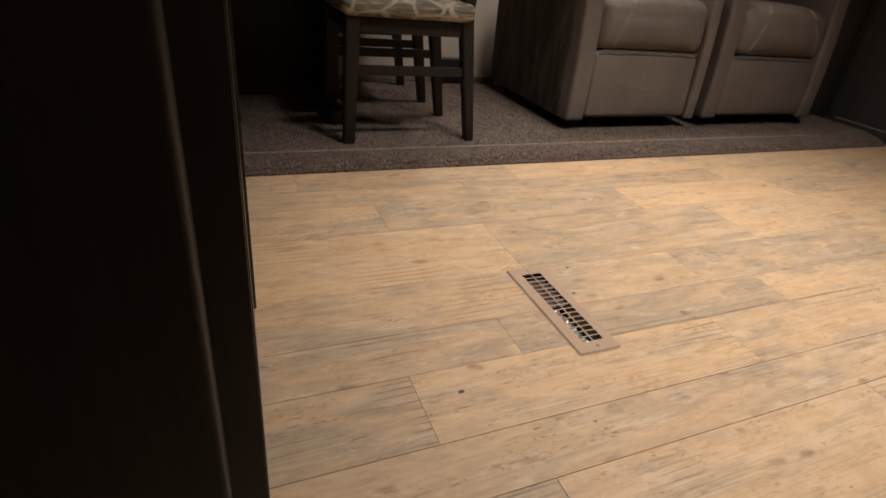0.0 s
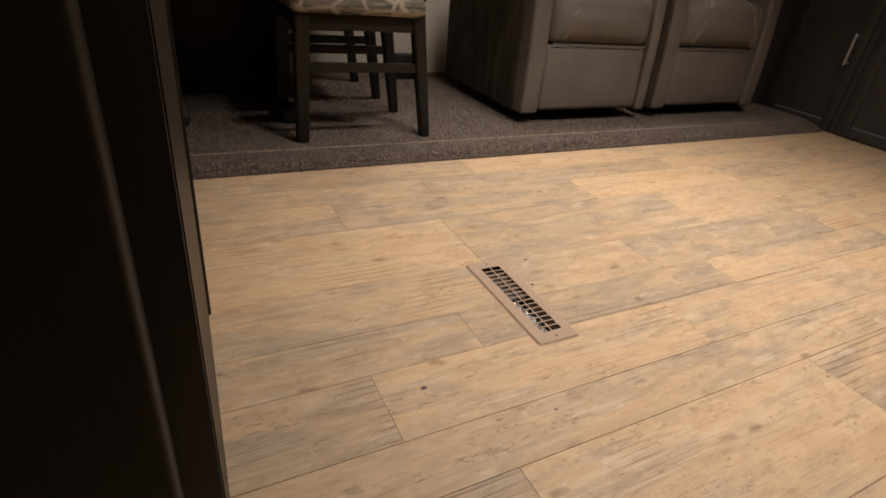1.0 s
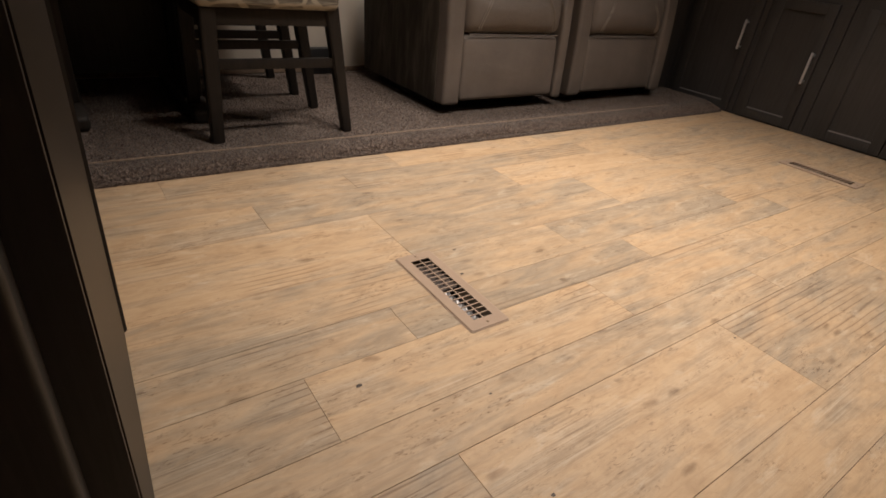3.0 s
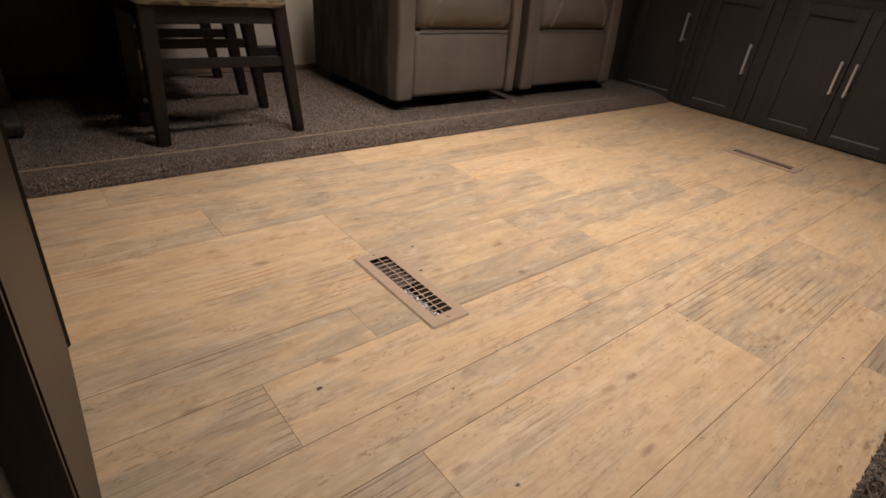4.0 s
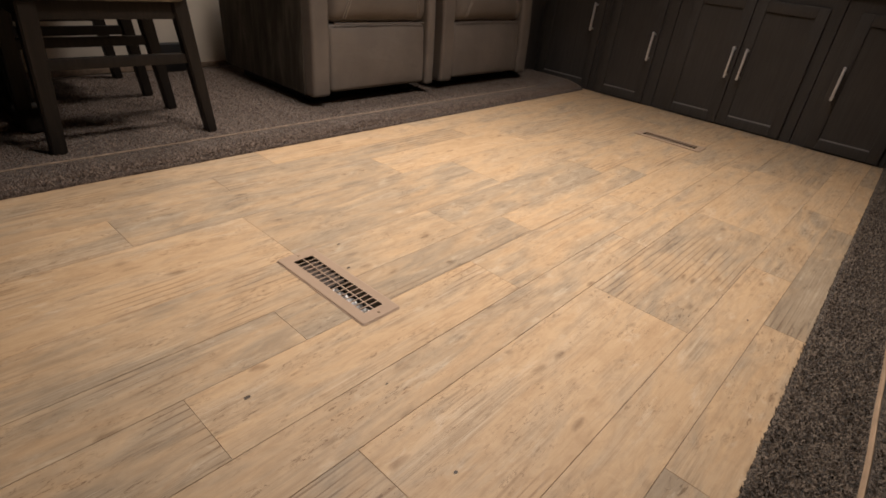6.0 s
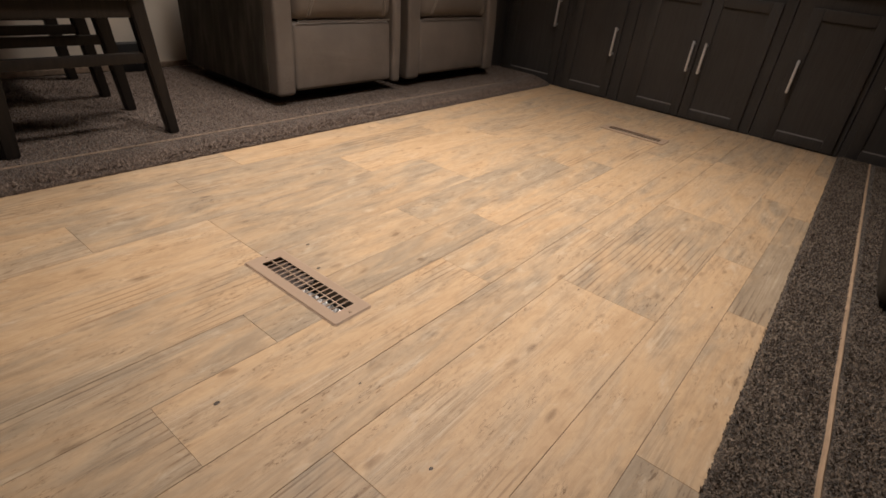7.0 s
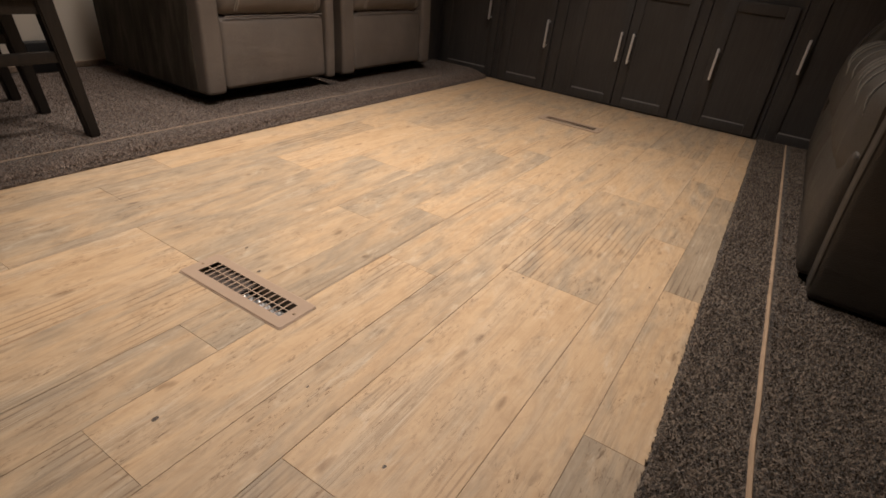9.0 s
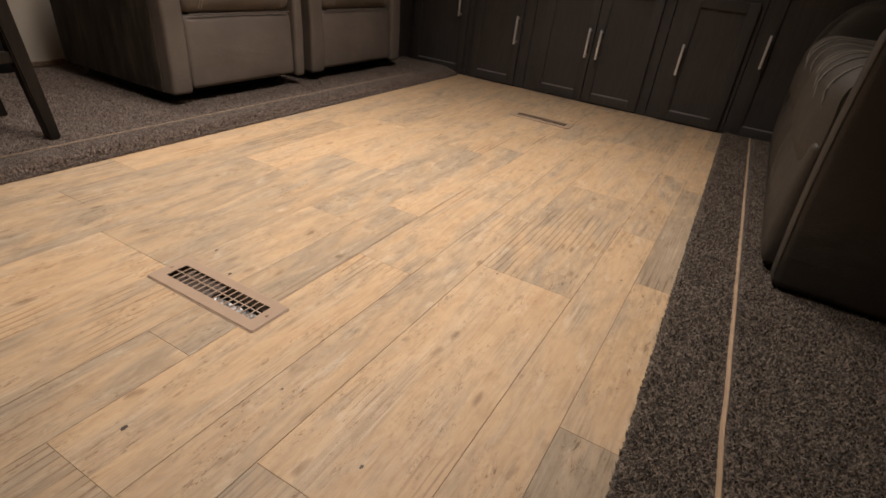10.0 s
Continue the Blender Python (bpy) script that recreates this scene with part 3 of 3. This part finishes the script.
solid("wall_slide_end", box((2.40, 1.38, 0.0), (2.47, Y1, CEILING - 0.004), 0), WALL, "beige end wall of the slide-out", "wall", "structure")


# ---- recliners ----
def recliner(name, label, width, arm_r, leather, stitch, at, turn=0, group=""):
    """A padded recliner: x across from 0 to width, the front at y = 0, the back towards +y."""
    ob = thing(name, label, "recliner", group, at=at, turn=turn)
    arm = 0.088
    depth, top = 0.68, 0.64

    def arm_bend(p):
        f = min(1, max(0, p.z / top))
        return Vector((p.x, p.y + 0.085 * p.z - 0.012 * math.sin(math.pi * f) * max(0, 1 - p.y / 0.2), p.z))

    for x0, wide in ((0.0, arm), (width - arm_r, arm_r)):
        part("arm", rbox((x0, 0.0, 0.018), (x0 + wide, depth, top), 0.016, 6, 3, arm_bend), leather, ob)
    a, b = arm + 0.004, width - arm_r - 0.004
    mid = (a + b) / 2

    def foot_bend(p):
        u = (p.x - mid) / (b - a) * 2
        v = (p.z - 0.030) / 0.265
        belly = 0.020 * (1 - u * u) * math.sin(math.pi * min(1, max(0, v)))
        pinch = 0.006 * math.sin(u * 21) * max(0, v - 0.85) * 3
        drop = 0.010 * (u * u) * max(0, v - 0.5)
        return Vector((p.x, p.y + 0.085 * p.z - belly * (p.y < 0.06) + pinch, p.z - drop))

    part("footrest", rbox((a, 0.004, 0.030), (b, 0.10, 0.297), 0.020, 10, 3, foot_bend), leather, ob)

    def seat_bend(p):
        u = (p.x - mid) / (b - a) * 2
        front = max(0, 1 - (p.y + 0.012) / 0.14)
        belly = 0.034 * (1 - u ** 4) * front * math.sin(math.pi * min(1, max(0, (p.z - 0.298) / 0.19)))
        crown = 0.03 * (1 - u * u) * (p.z > 0.45)
        return Vector((p.x, p.y + 0.085 * p.z - belly, p.z + crown))

    part("seat_cushion", rbox((a, -0.004, 0.298), (b, 0.50, 0.495), 0.045, 10, 3, seat_bend), leather, ob)
    part("backrest", rbox((a, 0.44, 0.50), (b, depth + 0.02, 1.02), 0.07, 8, 3), leather, ob)
    part("base", box((0.05, 0.13, -0.024), (width - 0.05, depth - 0.04, 0.029), 0.004), BLACK, ob, "black steel base frame")
    # outer side in a darker colour that stands for its shade
    part("side_panel", rbox((-0.004, 0.060, 0.022), (0.004, depth + 0.02, top - 0.02), 0.003, 4, 2, arm_bend), SHADED_SIDE, ob, "brushed cloth side, darkened for its shade")
    # curved topstitching that runs up over the seat's front
    for s in (-1, 1):
        pts = []
        for i in range(13):
            f = i / 12
            u = s * (0.76 - 0.30 * f ** 1.6)
            z = 0.318 + 0.17 * f
            q = seat_bend(Vector((mid + u * (b - a) / 2, -0.004 + 0.045 * (max(0, (z - 0.45) / 0.045) ** 2) * 0.6, z)))
            pts.append((q.x, q.y - 0.0012, q.z))
        for shift in (-0.006, 0.006):
            part("topstitch", tube([(x + shift, y, z) for x, y, z in pts], 0.0019, 6), stitch, ob, "pale double topstitching")
    part("welt", tube([(x0, 0.020, 0.2985) for x0 in np.linspace(a + 0.02, b - 0.02, 12)], 0.003, 6), leather, ob)
    return ob


SOFA = "taupe leather recliner with pale topstitching on the carpet"
recliner("recliner", SOFA, 0.700, 0.055, LEATHER, THREAD, (0.740, 1.206, 0.044), group="recliner pair")
recliner("recliner", SOFA, 0.746, 0.088, LEATHER, THREAD, (1.500, 1.214, 0.044), group="recliner pair")


# ---- loveseat ----
def loveseat():
    """A dark padded loveseat that faces +y: a flat near arm, a round far arm and plump gathered cushions."""
    ob = thing("loveseat", "dark taupe leather loveseat with puckered cushions", "loveseat", at=(0, 0, 0.012))
    x0, x1, top = 0.853, 2.43, 0.665

    def arm(a, b, front, radius, start, roll):
        def bend(p):
            f = min(1, max(0, (p.z - start) / (top - start)))
            near = max(0, 1 - (front - p.y) / 0.30)
            belly = 0.012 * math.sin(math.pi * min(1, max(0, p.z / top)))
            return Vector((p.x, p.y + near * (belly - roll * (1 - math.sqrt(max(0, 1 - 0.97 * f * f)))), p.z))

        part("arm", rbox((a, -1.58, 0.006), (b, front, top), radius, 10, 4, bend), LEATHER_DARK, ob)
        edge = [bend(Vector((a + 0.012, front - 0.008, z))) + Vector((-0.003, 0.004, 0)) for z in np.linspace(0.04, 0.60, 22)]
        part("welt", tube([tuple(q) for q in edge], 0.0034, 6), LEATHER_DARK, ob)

    arm(x0, x0 + 0.095, -0.832, 0.022, 0.58, 0.05)
    arm(x1 - 0.15, x1, -0.800, 0.055, 0.36, 0.20)
    yf = -0.822
    span = (x1 - x0 - 0.245) / 2
    for i in range(2):
        a, b = x0 + 0.095 + i * span + 0.002, x0 + 0.095 + (i + 1) * span - 0.002
        mid = (a + b) / 2

        def seat_bend(p):
            u = (p.x - mid) / (b - a) * 2
            front = max(0, 1 - (yf + 0.03 - p.y) / 0.16)
            v = min(1, max(0, (p.z - 0.235) / 0.275))
            gather = 0.007 * math.sin(u * 15 + 2.2 * v) * math.sin(math.pi * v)
            y = p.y + front * (0.016 * math.sin(math.pi * v) * (1 - u ** 4) - 0.02 * min(1, u ** 6) + gather)
            return Vector((min(max(p.x, a), b), y, p.z + (0.012 * (1 - u * u) + 0.004 * math.sin(u * 15 + 1)) * (p.z > 0.42)))

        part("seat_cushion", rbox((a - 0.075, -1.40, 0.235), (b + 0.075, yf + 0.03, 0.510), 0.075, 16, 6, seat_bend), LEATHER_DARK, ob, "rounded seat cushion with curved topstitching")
        for u in (-0.72, -0.36, 0.0, 0.36, 0.72):
            pts = []
            for k in range(24):
                f = k / 23
                ang = -0.35 + (math.pi / 2 + 0.35) * min(1, f / 0.75)
                q = Vector((mid + (u - 0.16 * (1 - f) ** 2) * (b - a) / 2, yf + 0.03 - 0.075 + 0.0752 * math.cos(ang) - 0.5 * max(0, f - 0.75), 0.435 + 0.0752 * math.sin(ang)))
                pts.append(tuple(seat_bend(q) + Vector((0, 0.001 * math.cos(ang), 0.001))))
            part("topstitch", tube(pts, 0.0022, 6), STITCH_DARK, ob, "slightly paler topstitching")

        def foot_bend(p):
            u = (p.x - mid) / (b - a) * 2
            v = min(1, max(0, (p.z - 0.02) / 0.30))
            return Vector((p.x, p.y + (0.022 * math.sin(math.pi * v) * (1 - u ** 6) if p.y > yf - 0.05 else 0), p.z))

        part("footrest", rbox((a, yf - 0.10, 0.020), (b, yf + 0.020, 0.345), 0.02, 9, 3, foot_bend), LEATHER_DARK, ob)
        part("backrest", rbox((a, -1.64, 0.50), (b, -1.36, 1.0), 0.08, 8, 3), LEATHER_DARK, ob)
    part("base", box((x0 + 0.05, -1.55, 0.0), (x1 - 0.05, yf - 0.06, 0.034), 0.003), BLACK, ob)
    return ob


loveseat()


# ---- dinette ----
def dining_chair(at, turn=0):
    """A slat chair that faces -x, seat 0.47 high, with raked back legs."""
    ch = thing("dining_chair", "dark-stained wooden dining chair with a printed fabric seat", "chair", "dinette chairs", at=at, turn=turn)
    hw = 0.152
    for s in (-1, 1):
        part("leg", leg_between((-0.222, s * hw, 0), (-0.218, s * hw, 0.405), (0.038, 0.036), (0.046, 0.042)), CHAIR_WOOD, ch)
        part("leg", leg_between((0.227, s * hw, 0), (0.160, s * hw, 0.44), (0.033, 0.034), (0.046, 0.040)), CHAIR_WOOD, ch)
        part("back_post", leg_between((0.160, s * hw, 0.438), (0.245, s * hw, 0.96), (0.045, 0.039), (0.030, 0.032)), CHAIR_WOOD, ch)
        part("stretcher", box((-0.205, s * hw - 0.010, 0.228), (0.205, s * hw + 0.010, 0.258), 0.003), CHAIR_WOOD, ch)
        part("apron", box((-0.205, s * hw - 0.011, 0.357), (0.158, s * hw + 0.011, 0.404), 0.003), CHAIR_WOOD, ch)
    part("apron", box((-0.232, -hw, 0.357), (-0.210, hw, 0.404), 0.003), CHAIR_WOOD, ch)
    part("apron", box((0.150, -hw, 0.357), (0.172, hw, 0.404), 0.003), CHAIR_WOOD, ch)

    def puff(p):
        u, v = (p.x + 0.025) / 0.225, p.y / 0.19
        return Vector((p.x, p.y, p.z + (0.018 * (1 - u * u) * (1 - v * v) if p.z > 0.43 else 0)))

    part("seat", rbox((-0.255, -0.19, 0.405), (0.185, 0.19, 0.462), 0.024, 8, 3, puff), FABRIC, ch, "cream and taupe printed seat pad")
    part("top_rail", box((0.222, -hw, 0.86), (0.246, hw, 0.95), 0.005), CHAIR_WOOD, ch)
    for y in (-0.09, 0.0, 0.09):
        part("slat", leg_between((0.178, y, 0.44), (0.232, y, 0.87), (0.014, 0.045), (0.014, 0.045), 0.003), CHAIR_WOOD, ch)
    return ch


chair = dining_chair((0.043, 1.292, 0.02))
copy_thing(chair, pose(0.042, 1.80, 0.02))

# assumed table: the unseen top shades the carpet, trestles fill the dark mass
table = thing("dinette_table", "assumed dark wooden dinette table on a boxed pedestal, top unseen", "table", at=(0, 0, 0.02))
part("tabletop", rbox((-1.05, 1.20, 0.70), (-0.12, 2.02, 0.735), 0.012, 3, 3), TABLE_WOOD, table)
for x in (-0.545, -0.165):
    part("trestle", box((x - 0.03, 1.50, 0.05), (x + 0.03, 1.92, 0.70), 0.006), TABLE_WOOD, table, "assumed dark upright trestle panel")
    part("foot", rbox((x - 0.04, 1.335, 0.0), (x + 0.04, 1.97, 0.05), 0.018, 3, 3), TABLE_WOOD, table)
part("stretcher", box((-0.515, 1.68, 0.10), (-0.195, 1.74, 0.62), 0.005), TABLE_WOOD, table)

solid("floor_heater_box", box((0.475, 1.985, 0.021), (0.615, 2.036, 0.142), 0.004), BLACK, "small black box at the foot of the wall", "vent box", smooth=True)

# ---- small things ----
bm = bmesh.new()
drape = [(1.318 + 0.003 * math.sin(i * 1.3) - (0.004 if i < 4 else 0), 0.468 + 0.035 * i) for i in range(6)] + [(1.322, 0.664), (1.335, 0.6665), (1.40, 0.6665), (1.47, 0.6665)]
rows = [[bm.verts.new((2.248 + 0.045 * j / 4, y + 0.002 * math.sin(j * 2.0 + i), z + (0.008 * j / 4 if i == 0 else 0))) for j in range(5)] for i, (y, z) in enumerate(drape)]
for r0, r1 in zip(rows, rows[1:]):
    for j in range(4):
        bm.faces.new((r0[j], r0[j + 1], r1[j + 1], r1[j]))
bmesh.ops.solidify(bm, geom=list(bm.faces), thickness=0.003)
solid("cloth", bm, PAPER, "cream cloth end hanging over the recliner's arm", "cloth", smooth=True)

for sx, sy, sw, sa in SPOTS:
    dl = thing("downlight", "small round unseen ceiling downlight, lit", "ceiling light", "ceiling downlights", at=(sx, sy, CEILING))
    bm = bmesh.new()
    bmesh.ops.create_cone(bm, cap_ends=False, segments=32, radius1=0.062, radius2=0.048, depth=0.02)
    bmesh.ops.solidify(bm, geom=list(bm.faces), thickness=0.003)
    for v in bm.verts:
        v.co.z -= 0.012
    part("rim", bm, STEEL, dl)
    bm = bmesh.new()
    bmesh.ops.create_cone(bm, cap_ends=True, segments=32, radius1=0.046, radius2=0.046, depth=0.004)
    for v in bm.verts:
        v.co.z -= 0.006
    part("lens", bm, LAMP_GLASS, dl, "glowing frosted lens")


# ---- carpet pile ----
def pile_material(name, dark, mid, light):
    m, nt, b = mat(name, 0.9)
    geo = nt.nodes.new("ShaderNodeNewGeometry")
    tone = ramp(nt, geo.outputs["Random Per Island"], [(0.0, dark), (0.45, mid), (0.85, light), (1.0, [c * 1.2 for c in light])])
    patch = noise_fac(nt, coords(nt, (1, 1, 1)), 9.0, 4, 0.6)
    nt.links.new(mix(nt, 0.7, tone, ramp(nt, patch, [(0.3, (0.70, 0.67, 0.65)), (0.7, (1, 1, 1))]), "MULTIPLY"), b.inputs["Base Color"])
    b.inputs["Specular IOR Level"].default_value = 0.15
    return m


def carpet_pile(name, label, material, x0, x1, d0, d1, step, edge, z, tall):
    """Short leaning tufts of yarn over a stretch of carpet, thinned at random."""
    rng = np.random.default_rng(5)
    nx, ny = int((x1 - x0) / step), int((d1 - d0) / step)
    gx, gd = np.meshgrid(np.arange(nx), np.arange(ny), indexing="ij")
    gx, gd = gx.ravel() + rng.uniform(-0.5, 0.5, gx.size), gd.ravel() + rng.uniform(-0.5, 0.5, gd.size)
    x, d = x0 + gx * step, np.maximum(d0 + gd * step, d0)
    base, s = edge(x)
    y = base + s * d
    zz = z * np.clip((d + 0.002) / 0.012, 0.15, 1.0) - 0.002 + (carpet_lift(x) * np.clip(d / 0.10, 0, 1) if s > 0 else 0)
    n = x.size
    spin, wide = rng.uniform(0, 6.283, n), step * rng.uniform(0.45, 0.75, n)
    lean, high = rng.uniform(-1, 1, (n, 2)) * tall * 0.8, tall * rng.uniform(0.5, 1.0, n)
    co = np.zeros((n, 4, 3))
    for k in range(3):
        co[:, k, 0] = x + wide * np.cos(spin + k * 2.094)
        co[:, k, 1] = y + wide * np.sin(spin + k * 2.094)
        co[:, k, 2] = zz
    co[:, 3, 0], co[:, 3, 1], co[:, 3, 2] = x + lean[:, 0], y + lean[:, 1], zz + high
    i = np.arange(n) * 4
    tri = np.stack([np.stack([i, i + 1, i + 3], 1), np.stack([i + 1, i + 2, i + 3], 1), np.stack([i + 2, i, i + 3], 1)], 1).reshape(-1, 3)
    me = bpy.data.meshes.new(name)
    me.from_pydata(co.reshape(-1, 3).tolist(), [], tri.tolist())
    me.materials.append(material)
    return tagged(new(name, me), label, "carpet", kind="stuff")


PILE = pile_material("slide_pile", (0.098, 0.071, 0.058), (0.180, 0.136, 0.112), (0.27, 0.213, 0.178))
PILE_DARK = pile_material("aisle_pile", (0.034, 0.025, 0.020), (0.125, 0.097, 0.078), (0.31, 0.25, 0.20))
carpet_pile("carpet_pile", "grey-brown speckled cut pile of the slide-out carpet", PILE, -0.6, 2.46, 0.0, 0.126, 0.0045, lambda x: (0.932 + 0 * x, 1), 0.019, 0.007)
carpet_pile("carpet_pile", "grey-brown speckled cut pile under the dinette chairs", PILE, -0.6, 2.46, 0.141, 1.08, 0.0062, lambda x: (0.932 + 0 * x, 1), 0.020, 0.007)
carpet_pile("carpet_pile", "dark speckled cut pile beside the plank floor", PILE_DARK, -0.15, 2.49, 0.0, 0.128, 0.0040, aisle_edge, 0.012, 0.008)
carpet_pile("carpet_pile", "dark speckled cut pile under the loveseat", PILE_DARK, -0.15, 2.49, 0.148, 0.62, 0.0045, aisle_edge, 0.012, 0.008)
